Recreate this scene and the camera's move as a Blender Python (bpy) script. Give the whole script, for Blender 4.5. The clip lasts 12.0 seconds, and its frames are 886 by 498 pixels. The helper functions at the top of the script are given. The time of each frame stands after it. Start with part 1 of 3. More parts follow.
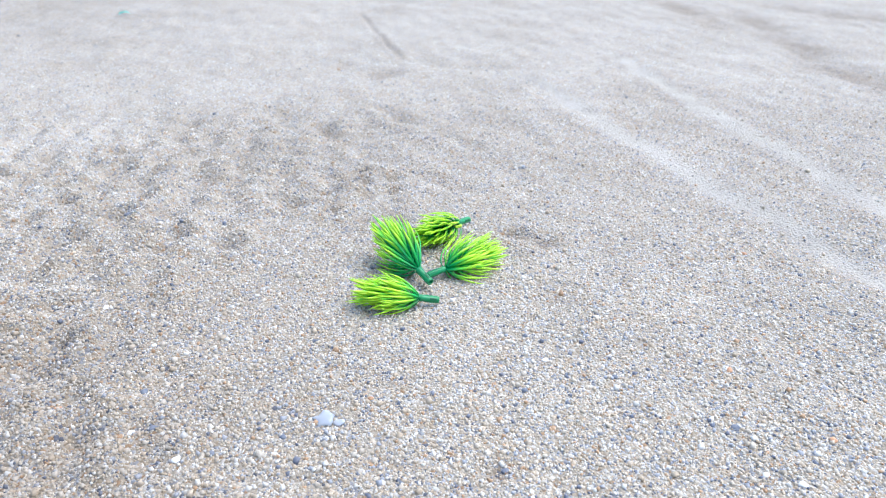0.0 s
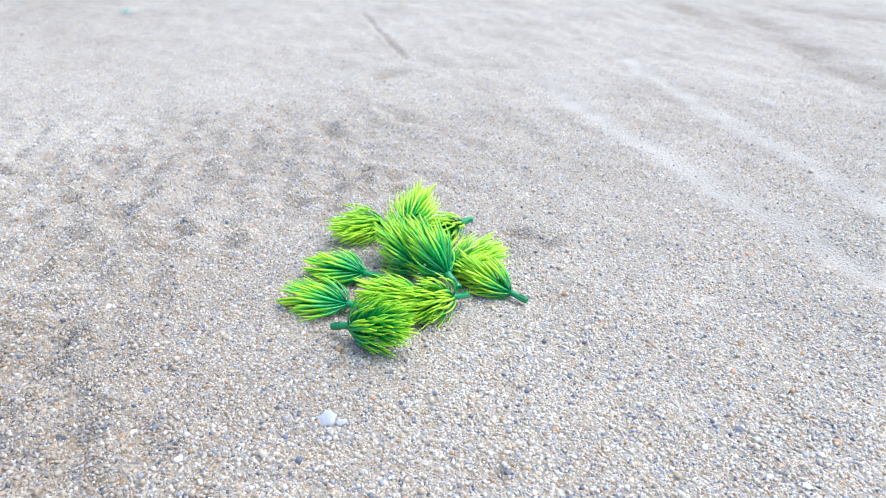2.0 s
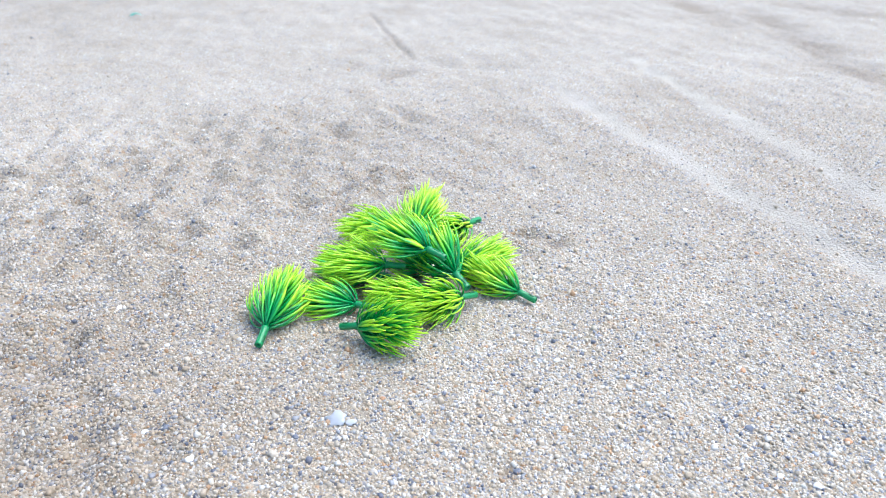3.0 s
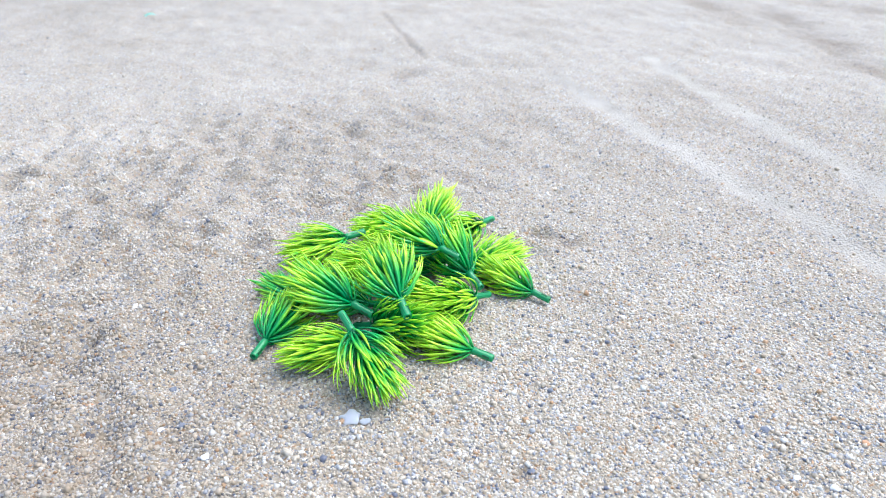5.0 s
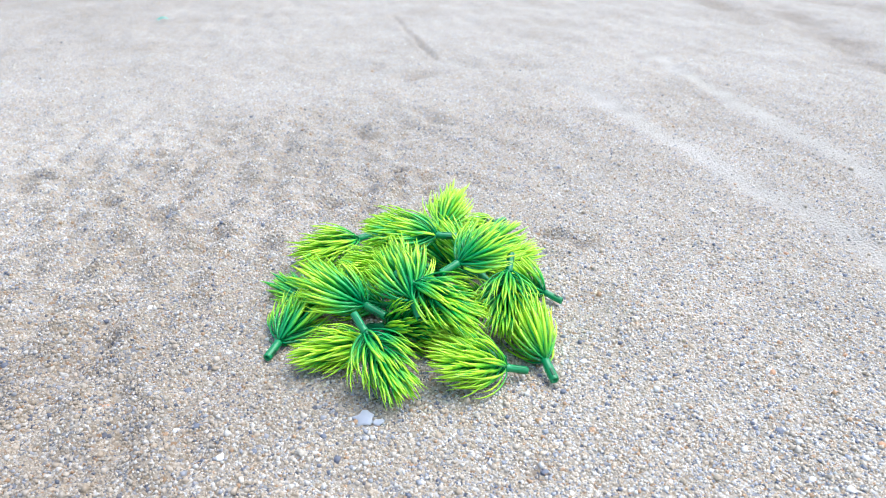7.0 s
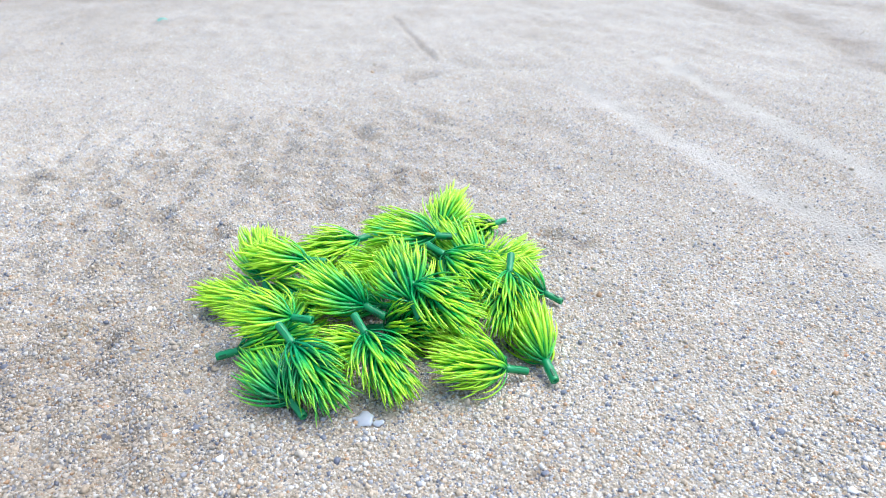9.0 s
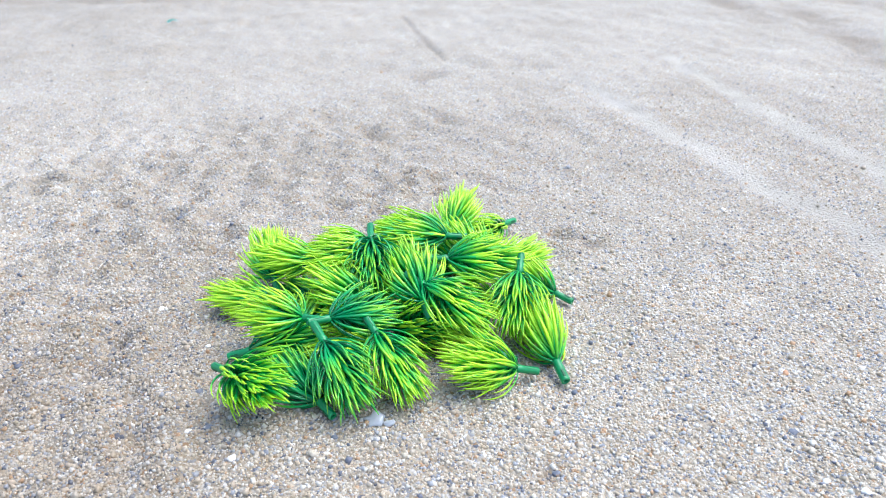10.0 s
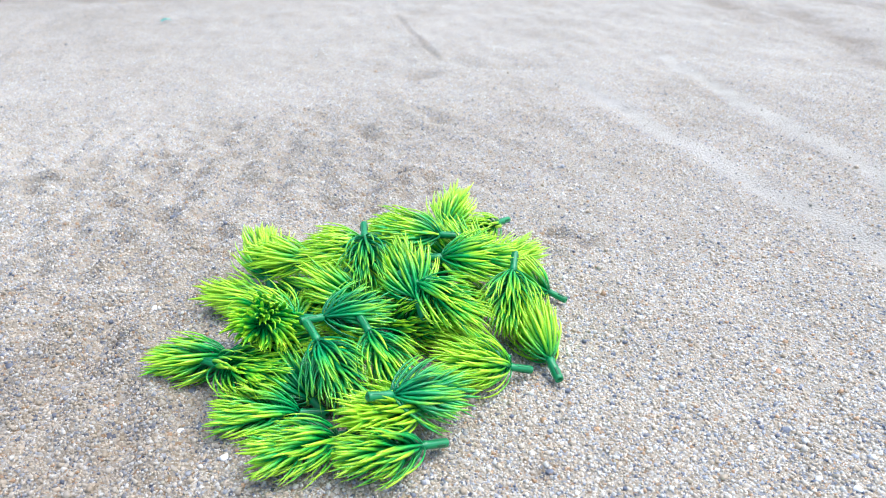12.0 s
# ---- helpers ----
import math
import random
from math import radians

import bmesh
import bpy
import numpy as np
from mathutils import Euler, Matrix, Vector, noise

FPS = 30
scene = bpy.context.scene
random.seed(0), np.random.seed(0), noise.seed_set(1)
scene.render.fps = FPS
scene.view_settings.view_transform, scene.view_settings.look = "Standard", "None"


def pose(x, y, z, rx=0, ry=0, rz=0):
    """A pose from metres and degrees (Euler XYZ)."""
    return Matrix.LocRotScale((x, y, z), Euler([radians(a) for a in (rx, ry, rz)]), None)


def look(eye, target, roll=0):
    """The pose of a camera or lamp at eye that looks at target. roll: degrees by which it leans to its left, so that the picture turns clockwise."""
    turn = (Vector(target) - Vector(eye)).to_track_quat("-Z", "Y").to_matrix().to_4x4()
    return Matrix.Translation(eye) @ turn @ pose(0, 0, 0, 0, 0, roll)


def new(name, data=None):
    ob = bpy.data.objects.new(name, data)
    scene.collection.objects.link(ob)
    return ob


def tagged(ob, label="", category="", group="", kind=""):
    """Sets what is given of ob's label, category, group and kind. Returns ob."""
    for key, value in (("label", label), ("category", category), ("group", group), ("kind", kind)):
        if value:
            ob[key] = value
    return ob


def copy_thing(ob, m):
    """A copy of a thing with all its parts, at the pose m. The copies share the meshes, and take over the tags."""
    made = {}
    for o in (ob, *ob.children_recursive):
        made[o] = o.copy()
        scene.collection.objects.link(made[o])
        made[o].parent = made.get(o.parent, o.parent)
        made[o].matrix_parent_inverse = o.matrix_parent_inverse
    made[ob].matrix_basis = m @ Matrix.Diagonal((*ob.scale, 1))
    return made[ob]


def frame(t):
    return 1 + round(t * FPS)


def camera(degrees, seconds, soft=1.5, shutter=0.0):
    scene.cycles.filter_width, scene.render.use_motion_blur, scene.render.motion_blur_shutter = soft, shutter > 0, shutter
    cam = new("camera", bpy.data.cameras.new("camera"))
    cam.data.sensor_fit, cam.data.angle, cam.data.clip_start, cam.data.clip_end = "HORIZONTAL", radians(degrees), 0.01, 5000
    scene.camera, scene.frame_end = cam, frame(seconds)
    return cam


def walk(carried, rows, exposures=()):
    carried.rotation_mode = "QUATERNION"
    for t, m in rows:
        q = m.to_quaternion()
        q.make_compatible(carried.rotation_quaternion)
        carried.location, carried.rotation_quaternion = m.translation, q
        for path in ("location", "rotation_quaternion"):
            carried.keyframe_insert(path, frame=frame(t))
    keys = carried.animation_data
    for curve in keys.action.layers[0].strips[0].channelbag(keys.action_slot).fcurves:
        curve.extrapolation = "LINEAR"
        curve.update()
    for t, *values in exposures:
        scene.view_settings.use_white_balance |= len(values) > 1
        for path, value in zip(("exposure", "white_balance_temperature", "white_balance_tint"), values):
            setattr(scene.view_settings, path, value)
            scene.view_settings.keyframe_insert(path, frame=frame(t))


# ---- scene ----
cam = camera(64.385, 12.0, soft=1.0)
cam.data.dof.use_dof, cam.data.dof.focus_distance, cam.data.dof.aperture_fstop = True, 0.41, 15.0
walk(cam, [
    (0.0, pose(0.00351, -0.49070, 0.24794, 63.188, -1.383, -2.265)),
    (0.5, pose(0.00337, -0.49045, 0.24821, 63.218, -1.281, -2.305)),
    (1.0, pose(0.00324, -0.49049, 0.24796, 63.151, -1.439, -2.184)),
    (1.5, pose(0.00323, -0.49011, 0.24756, 63.110, -1.451, -2.087)),
    (2.0, pose(0.00291, -0.49003, 0.24766, 63.169, -1.455, -2.055)),
    (2.5, pose(0.00237, -0.49044, 0.24802, 63.052, -1.019, -1.846)),
    (3.0, pose(0.00227, -0.49055, 0.24785, 63.175, -0.981, -1.617)),
    (5.0, pose(0.00101, -0.49047, 0.24835, 63.066, -0.623, -0.740)),
    (5.5, pose(0.00056, -0.49090, 0.24829, 63.182, -0.453, -0.557)),
    (6.0, pose(-0.00000, -0.49077, 0.24828, 63.166, 0.000, 0.000)),
    (6.5, pose(0.00008, -0.49062, 0.24814, 63.173, -0.165, -0.031)),
    (7.0, pose(-0.00016, -0.49126, 0.24856, 63.178, -0.101, -0.051)),
    (9.0, pose(0.00009, -0.49068, 0.24827, 63.230, -0.018, -0.053)),
    (9.5, pose(-0.00046, -0.49084, 0.24829, 63.178, 0.122, 0.339)),
    (10.0, pose(-0.00131, -0.49099, 0.24857, 63.222, 0.331, 0.501)),
    (10.5, pose(-0.00076, -0.49120, 0.24848, 63.291, 0.320, 0.373)),
    (11.0, pose(-0.00078, -0.49104, 0.24803, 63.285, 0.339, 0.381)),
    (11.5, pose(-0.00075, -0.49131, 0.24828, 63.295, 0.228, 0.364)),
    (12.0, pose(-0.00021, -0.49094, 0.24777, 63.209, 0.194, 0.152)),
], exposures=[(0, 0.98, 5490, 6.2), (1.0, 1.0, 5490, 6.2), (3.0, 1.03, 5585, 5.8), (12.0, 1.01, 5610, 5.8)])

# ---- light: bright, thinly veiled sky with a wide soft sun ----
world = bpy.data.worlds.new("sky")
scene.world = world
world.use_nodes = True
wn, wl = world.node_tree.nodes, world.node_tree.links
sky = wn.new("ShaderNodeTexSky")
sky.sky_type, sky.sun_disc = "NISHITA", False
sky.sun_elevation, sky.sun_rotation = radians(67), radians(79)
sky.air_density, sky.dust_density, sky.ozone_density = 1.0, 4.0, 1.0
wl.new(sky.outputs[0], wn["Background"].inputs[0])
wn["Background"].inputs[1].default_value = 0.17
sun = new("sun", bpy.data.lights.new("sun", "SUN"))
sun.data.energy, sun.data.angle, sun.data.color = 1.2, radians(60), (1.0, 0.95, 0.88)
sun.matrix_basis = look((1.0, 0.2, 2.4), (0, 0, 0))


# ---- materials ----
def material(name):
    m = bpy.data.materials.new(name)
    m.use_nodes = True
    return m, m.node_tree.nodes, m.node_tree.links, m.node_tree.nodes["Principled BSDF"]


def ramp(nodes, stops, mode="LINEAR"):
    r = nodes.new("ShaderNodeValToRGB")
    r.color_ramp.interpolation = mode
    e = r.color_ramp.elements
    while len(e) < len(stops):
        e.new(0.5)
    for i, (p, c) in enumerate(stops):
        e[i].position, e[i].color = p, (*c, 1)
    return r


GRAIN = [(0.0, (0.475, 0.415, 0.325)), (0.20, (0.54, 0.48, 0.385)), (0.38, (0.64, 0.61, 0.55)), (0.52, (0.43, 0.35, 0.245)),
         (0.66, (0.50, 0.415, 0.305)), (0.81, (0.43, 0.275, 0.15)), (0.845, (0.34, 0.345, 0.365)), (0.955, (0.15, 0.16, 0.20))]


def mat_sand():
    """Coarse quartz sand: one colour a grain, with patches where finer dust lies."""
    m, n, l, b = material("coarse_sand")
    co = n.new("ShaderNodeTexCoord")
    vor = n.new("ShaderNodeTexVoronoi")
    vor.inputs["Scale"].default_value = 520
    l.new(co.outputs["Object"], vor.inputs["Vector"])
    sep = n.new("ShaderNodeSeparateColor")
    l.new(vor.outputs["Color"], sep.inputs[0])
    cr = ramp(n, GRAIN, "CONSTANT")
    l.new(sep.outputs[0], cr.inputs[0])
    patch = n.new("ShaderNodeTexNoise")
    patch.inputs["Scale"].default_value, patch.inputs["Detail"].default_value = 7, 5
    l.new(co.outputs["Object"], patch.inputs["Vector"])
    # patchy tone, darkened throughout to stand for shade that grains throw on each other
    pr = ramp(n, [(0.3, (0.58, 0.565, 0.537)), (0.65, (0.69, 0.685, 0.676))])
    l.new(patch.outputs[0], pr.inputs[0])
    fine = n.new("ShaderNodeAttribute")
    fine.attribute_name = "fine"
    dust = n.new("ShaderNodeMix")
    dust.data_type = "RGBA"
    l.new(fine.outputs["Fac"], dust.inputs[0])
    l.new(cr.outputs[0], dust.inputs[6])
    dust.inputs[7].default_value = (0.66, 0.605, 0.52, 1)
    # brown multiply: shade painted into the recesses, and the broad darker areas
    shade_tone = n.new("ShaderNodeAttribute")
    shade_tone.attribute_name = "shade_tone"
    toned = n.new("ShaderNodeMix")
    toned.data_type, toned.blend_type = "RGBA", "MULTIPLY"
    l.new(shade_tone.outputs["Fac"], toned.inputs[0])
    toned.inputs[7].default_value = (0.60, 0.555, 0.51, 1)
    mul = n.new("ShaderNodeMix")
    mul.data_type, mul.blend_type = "RGBA", "MULTIPLY"
    mul.inputs[0].default_value = 1
    l.new(dust.outputs[2], mul.inputs[6])
    l.new(pr.outputs[0], mul.inputs[7])
    l.new(mul.outputs[2], toned.inputs[6])
    l.new(toned.outputs[2], b.inputs["Base Color"])
    b.inputs["Roughness"].default_value = 0.85
    bump = n.new("ShaderNodeBump")
    bump.inputs["Strength"].default_value, bump.inputs["Distance"].default_value = 0.9, 0.0012
    bump.invert = True
    l.new(vor.outputs["Distance"], bump.inputs["Height"])
    l.new(bump.outputs[0], b.inputs["Normal"])
    return m


def mat_grain():
    m, n, l, b = material("sand_grain")
    geo = n.new("ShaderNodeNewGeometry")
    cr = ramp(n, GRAIN, "CONSTANT")
    l.new(geo.outputs["Random Per Island"], cr.inputs[0])
    co = n.new("ShaderNodeTexCoord")
    no = n.new("ShaderNodeTexNoise")
    no.inputs["Scale"].default_value = 900
    l.new(co.outputs["Object"], no.inputs["Vector"])
    mul = n.new("ShaderNodeMix")
    mul.data_type, mul.blend_type = "RGBA", "MULTIPLY"
    mul.inputs[0].default_value = 1
    vr = ramp(n, [(0.3, (0.85, 0.84, 0.82)), (0.7, (1.06, 1.06, 1.06))])
    l.new(no.outputs[0], vr.inputs[0])
    l.new(cr.outputs[0], mul.inputs[6])
    l.new(vr.outputs[0], mul.inputs[7])
    # grains take the same painted recess shade and darker areas as the ground
    shade_tone = n.new("ShaderNodeAttribute")
    shade_tone.attribute_name = "shade_tone"
    toned = n.new("ShaderNodeMix")
    toned.data_type, toned.blend_type = "RGBA", "MULTIPLY"
    l.new(shade_tone.outputs["Fac"], toned.inputs[0])
    l.new(mul.outputs[2], toned.inputs[6])
    toned.inputs[7].default_value = (0.60, 0.555, 0.51, 1)
    l.new(toned.outputs[2], b.inputs["Base Color"])
    b.inputs["Roughness"].default_value = 0.55
    return m


def mat_needle(name, stops):
    """Moulded soft plastic, dyed dark at the root and lime at the tip."""
    m, n, l, b = material(name)
    at = n.new("ShaderNodeAttribute")
    at.attribute_name = "along"
    info = n.new("ShaderNodeObjectInfo")
    sh = n.new("ShaderNodeMath")
    sh.operation, sh.inputs[1].default_value, sh.inputs[2].default_value = "MULTIPLY_ADD", 0.36, -0.18
    l.new(info.outputs["Random"], sh.inputs[0])
    add = n.new("ShaderNodeMath")
    l.new(at.outputs["Fac"], add.inputs[0])
    l.new(sh.outputs[0], add.inputs[1])
    co = n.new("ShaderNodeTexCoord")
    no = n.new("ShaderNodeTexNoise")
    no.inputs["Scale"].default_value = 160
    l.new(co.outputs["Object"], no.inputs["Vector"])
    ad2 = n.new("ShaderNodeMath")
    ad2.operation, ad2.inputs[1].default_value = "MULTIPLY_ADD", 0.16
    l.new(no.outputs[0], ad2.inputs[0])
    l.new(add.outputs[0], ad2.inputs[2])
    cr = ramp(n, stops)
    l.new(ad2.outputs[0], cr.inputs[0])
    l.new(cr.outputs[0], b.inputs["Base Color"])
    b.inputs["Roughness"].default_value, b.inputs["Specular IOR Level"].default_value = 0.33, 0.75
    tr = n.new("ShaderNodeBsdfTranslucent")
    l.new(cr.outputs[0], tr.inputs[0])
    mix = n.new("ShaderNodeMixShader")
    mix.inputs[0].default_value = 0.24
    l.new(b.outputs[0], mix.inputs[1])
    l.new(tr.outputs[0], mix.inputs[2])
    l.new(mix.outputs[0], n["Material Output"].inputs[0])
    return m


def mat_plain(name, a, c, rough, scale, bumped=0.0):
    m, n, l, b = material(name)
    co = n.new("ShaderNodeTexCoord")
    no = n.new("ShaderNodeTexNoise")
    no.inputs["Scale"].default_value, no.inputs["Detail"].default_value = scale, 6
    l.new(co.outputs["Object"], no.inputs["Vector"])
    cr = ramp(n, [(0.3, a), (0.7, c)])
    l.new(no.outputs[0], cr.inputs[0])
    l.new(cr.outputs[0], b.inputs["Base Color"])
    b.inputs["Roughness"].default_value = rough
    if bumped:
        bump = n.new("ShaderNodeBump")
        bump.inputs["Distance"].default_value = bumped
        l.new(no.outputs[0], bump.inputs["Height"])
        l.new(bump.outputs[0], b.inputs["Normal"])
    return m


DARK, GREEN, LEAF, LIME = (0.010, 0.30, 0.088), (0.035, 0.48, 0.075), (0.23, 0.71, 0.03), (0.58, 0.90, 0.022)
SHELL = mat_plain("milky_shell", (0.58, 0.60, 0.64), (0.73, 0.74, 0.77), 0.3, 120, 0.0002)
SHELL.node_tree.nodes["Principled BSDF"].inputs["Transmission Weight"].default_value = 0.5
SAND, GRAINS = mat_sand(), mat_grain()
NEEDLE = {
    "lime": mat_needle("lime_needle_plastic", [(0.06, DARK), (0.28, GREEN), (0.48, LEAF), (0.72, LIME)]),
    "mid": mat_needle("green_needle_plastic", [(0.16, DARK), (0.50, GREEN), (0.72, LEAF), (0.93, LIME)]),
    "dark": mat_needle("dark_needle_plastic", [(0.22, (0.009, 0.25, 0.08)), (0.60, (0.018, 0.38, 0.085)), (0.82, (0.12, 0.58, 0.05)), (1.0, (0.36, 0.76, 0.03))]),
}
STEM = mat_plain("stem_plastic", (0.010, 0.17, 0.05), (0.02, 0.26, 0.08), 0.35, 90)
# near-black green: the darkness inside the stem's slot, given as colour
SLOT_SHADE = mat_plain("slot_shade_plastic", (0.004, 0.07, 0.02), (0.006, 0.10, 0.03), 0.5, 200)
BORE = mat_plain("stem_bore_plastic", (0.30, 0.72, 0.02), (0.50, 0.85, 0.02), 0.4, 200)


def link(name, bm, mat, parent=None, smooth=True):
    me = bpy.data.meshes.new(name)
    bm.to_mesh(me)
    bm.free()
    for p in me.polygons:
        p.use_smooth = smooth
    me.materials.append(mat)
    ob = new(name, me)
    ob.parent = parent
    return ob


# ---- the sand ----
rng = np.random.default_rng(7)
WAVES = [(rng.uniform(0, 2 * math.pi), lam * rng.uniform(0.8, 1.25), rng.uniform(0, 6.3), amp) for lam, amp in
         ((0.9, 0.0035), (0.55, 0.0025), (0.33, 0.0014), (0.21, 0.0010), (0.13, 0.0007), (0.08, 0.0005), (0.05, 0.00035), (0.035, 0.0003)) for _ in range(5)]


LUMPS = [(rng.uniform(0, 6.3), rng.uniform(0.018, 0.05), rng.uniform(0, 6.3)) for _ in range(9)]


def to_line(x, y, pts):
    """Distance to a polyline, signed distance across it, and how far along (0 to 1)."""
    best, side, along = np.full(x.shape, 9.0), np.zeros(x.shape), np.zeros(x.shape)
    n = len(pts) - 1
    for i in range(n):
        (ax, ay), (bx, by) = pts[i], pts[i + 1]
        dx, dy = bx - ax, by - ay
        s = np.clip(((x - ax) * dx + (y - ay) * dy) / (dx * dx + dy * dy), 0, 1)
        d = np.hypot(x - ax - s * dx, y - ay - s * dy)
        near = d < best
        best = np.where(near, d, best)
        side = np.where(near, ((x - ax) * dy - (y - ay) * dx) / math.hypot(dx, dy), side)
        along = np.where(near, (i + s) / n, along)
    return best, side, along


LEDGES = [([(0.335, 0.98), (0.366, 0.728), (0.398, 0.42), (0.422, 0.231), (0.442, 0.091), (0.48, -0.1)], 0.009),
          ([(0.15, 0.68), (0.205, 0.538), (0.245, 0.36), (0.288, 0.209), (0.339, 0.064), (0.365, -0.035), (0.40, -0.2)], 0.008)]
GROOVES = [([(-1.3, 1.50), (-0.75, 1.47), (-0.25, 1.52)], 0.06, 0.006), ([(-0.112, 1.19), (-0.067, 0.962), (-0.035, 0.808), (-0.011, 0.708)], 0.0050, 0.004),
           ([(0.83, 1.35), (0.776, 0.95), (0.735, 0.756), (0.755, 0.56)], 0.045, 0.008), ([(0.70, 1.5), (0.70, 1.12)], 0.05, 0.007),
           ([(1.0, 1.42), (1.16, 1.24)], 0.05, 0.006), ([(0.0, 0.70), (0.069, 0.645), (0.15, 0.64)], 0.014, 0.0035),
           ([(-0.10, 0.32), (-0.02, 0.20), (0.05, 0.13)], 0.014, 0.004), ([(-0.04, 0.40), (0.02, 0.33), (0.07, 0.25)], 0.012, 0.004),
           ([(0.10, 0.42), (0.155, 0.27)], 0.012, 0.002)]
PITS = [(-0.042, 0.594, 0.026, 0.008), (0.086, 0.027, 0.009, 0.007), (0.108, 0.016, 0.013, 0.006), (-0.249, 0.056, 0.014, 0.006),
        (-0.214, 0.068, 0.012, 0.005), (-0.287, 0.169, 0.016, 0.005), (-0.154, 0.36, 0.02, 0.005), (-0.104, 0.315, 0.018, 0.005),
        (-0.015, 0.354, 0.018, 0.005), (-0.14, -0.169, 0.013, 0.004), (-0.209, -0.158, 0.016, 0.005), (-0.208, -0.124, 0.012, 0.004),
        (-0.27, 0.0, 0.015, 0.005), (-0.18, 0.02, 0.012, 0.004), (-0.30, 0.09, 0.013, 0.005), (-0.19, 0.14, 0.012, 0.004)]

dent = random.Random(21)
for _ in range(140):
    px, py, r = dent.uniform(-0.42, 0.05), dent.uniform(-0.24, 0.24), dent.uniform(0.005, 0.011)
    if math.hypot((px + 0.03) / 0.13, (py + 0.10) / 0.15) > 1 and px < 0.02 - 0.25 * py:
        PITS.append((px, py, r, r * dent.uniform(0.3, 0.65)))
for _ in range(50):
    px, py, r = dent.uniform(-0.5, 0.6), dent.uniform(-0.25, 1.2), dent.uniform(0.006, 0.02)
    if math.hypot((px + 0.03) / 0.13, (py + 0.10) / 0.15) > 1:
        PITS.append((px, py, r * (1 + 0.5 * max(py, 0)), r * dent.uniform(0.08, 0.2)))


def height(x, y):
    z = np.zeros(x.shape)
    for a, lam, ph, amp in WAVES:
        z += amp * np.sin((x * math.cos(a) + y * math.sin(a)) * 2 * math.pi / lam + ph) * (0.35 if lam > 0.25 else 0.95)
    z *= np.exp(-(np.maximum(np.hypot(x, y) - 1.9, 0) / 0.8) ** 2)
    z *= np.clip((np.hypot(x + 0.03, y + 0.10) - 0.02) / 0.35, 0.15, 1)
    rough = np.clip((0.06 - x) / 0.12, 0, 1) * np.clip((0.40 - y) / 0.10, 0, 1) * np.clip((np.hypot(x + 0.03, y + 0.1) - 0.09) / 0.08, 0, 1)
    for a, lam, ph in LUMPS:
        z += 0.0010 * rough * np.sin((x * math.cos(a) + y * math.sin(a)) * 2 * math.pi / lam + ph)
    for pts, h in LEDGES:
        d, side, s = to_line(x, y, pts)
        fade = np.clip(s * 6, 0, 1) * np.clip((0.30 - d) / 0.25, 0, 1)
        z -= fade * h * (1 / (1 + np.exp(np.clip(-side / 0.006, -60, 60))) - 0.5) * np.where(side > 0, 1, 0.4)
    for pts, w, h in GROOVES:
        d, side, s = to_line(x, y, pts)
        z -= h * np.exp(-(d / w) ** 2) - (0.35 if w < 0.02 else 0.0) * h * np.exp(-((d - 1.9 * w) / w) ** 2)
    for px, py, r, h in PITS:
        d = np.hypot(x - px, (y - py))
        z -= h * np.exp(-(d / r) ** 2) - 0.35 * h * np.exp(-((d - 1.8 * r) / r) ** 2)
    return z


def fineness(x, y):
    """1 where a film of fine dust covers the grains."""
    f = np.zeros(x.shape)
    for pts, h in LEDGES:
        d, side, s = to_line(x, y, pts)
        f = np.maximum(f, 0.92 * np.exp(-((side - 0.006) / 0.013) ** 2) * np.exp(-(np.maximum(d - np.abs(side), 0) / 0.02) ** 2) * np.clip(s * 4, 0.2, 1))
    smooth = np.maximum(np.clip((y - 0.38) / 0.2, 0, 1), np.clip((0.3 * y - 0.37 - x) / 0.05, 0, 1) * np.clip((y - 0.05) / 0.1, 0, 1))
    return np.maximum(f, 0.20 * smooth * np.clip((3.2 - np.hypot(x, y)) / 1.2, 0, 1))


# Shade painted into grooves and pits, steeper pits darker; broad areas darker in tone.
def shade_tone_at(x, y):
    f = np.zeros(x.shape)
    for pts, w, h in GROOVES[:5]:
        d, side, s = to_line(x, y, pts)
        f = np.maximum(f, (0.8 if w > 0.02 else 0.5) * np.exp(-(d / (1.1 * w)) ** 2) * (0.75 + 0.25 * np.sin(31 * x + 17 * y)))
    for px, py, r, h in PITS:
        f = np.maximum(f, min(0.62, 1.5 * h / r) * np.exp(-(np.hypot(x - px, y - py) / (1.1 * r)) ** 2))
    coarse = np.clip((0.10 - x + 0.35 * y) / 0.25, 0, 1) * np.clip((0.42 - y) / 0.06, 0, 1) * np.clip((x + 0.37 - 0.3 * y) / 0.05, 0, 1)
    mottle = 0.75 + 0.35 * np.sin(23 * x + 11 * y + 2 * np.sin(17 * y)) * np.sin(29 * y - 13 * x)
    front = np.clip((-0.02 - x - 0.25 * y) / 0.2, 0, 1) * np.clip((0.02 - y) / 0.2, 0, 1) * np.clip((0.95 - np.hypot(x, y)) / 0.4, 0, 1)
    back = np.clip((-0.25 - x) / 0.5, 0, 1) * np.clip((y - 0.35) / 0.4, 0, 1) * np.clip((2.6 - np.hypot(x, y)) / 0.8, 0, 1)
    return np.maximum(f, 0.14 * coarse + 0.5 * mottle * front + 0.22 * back)


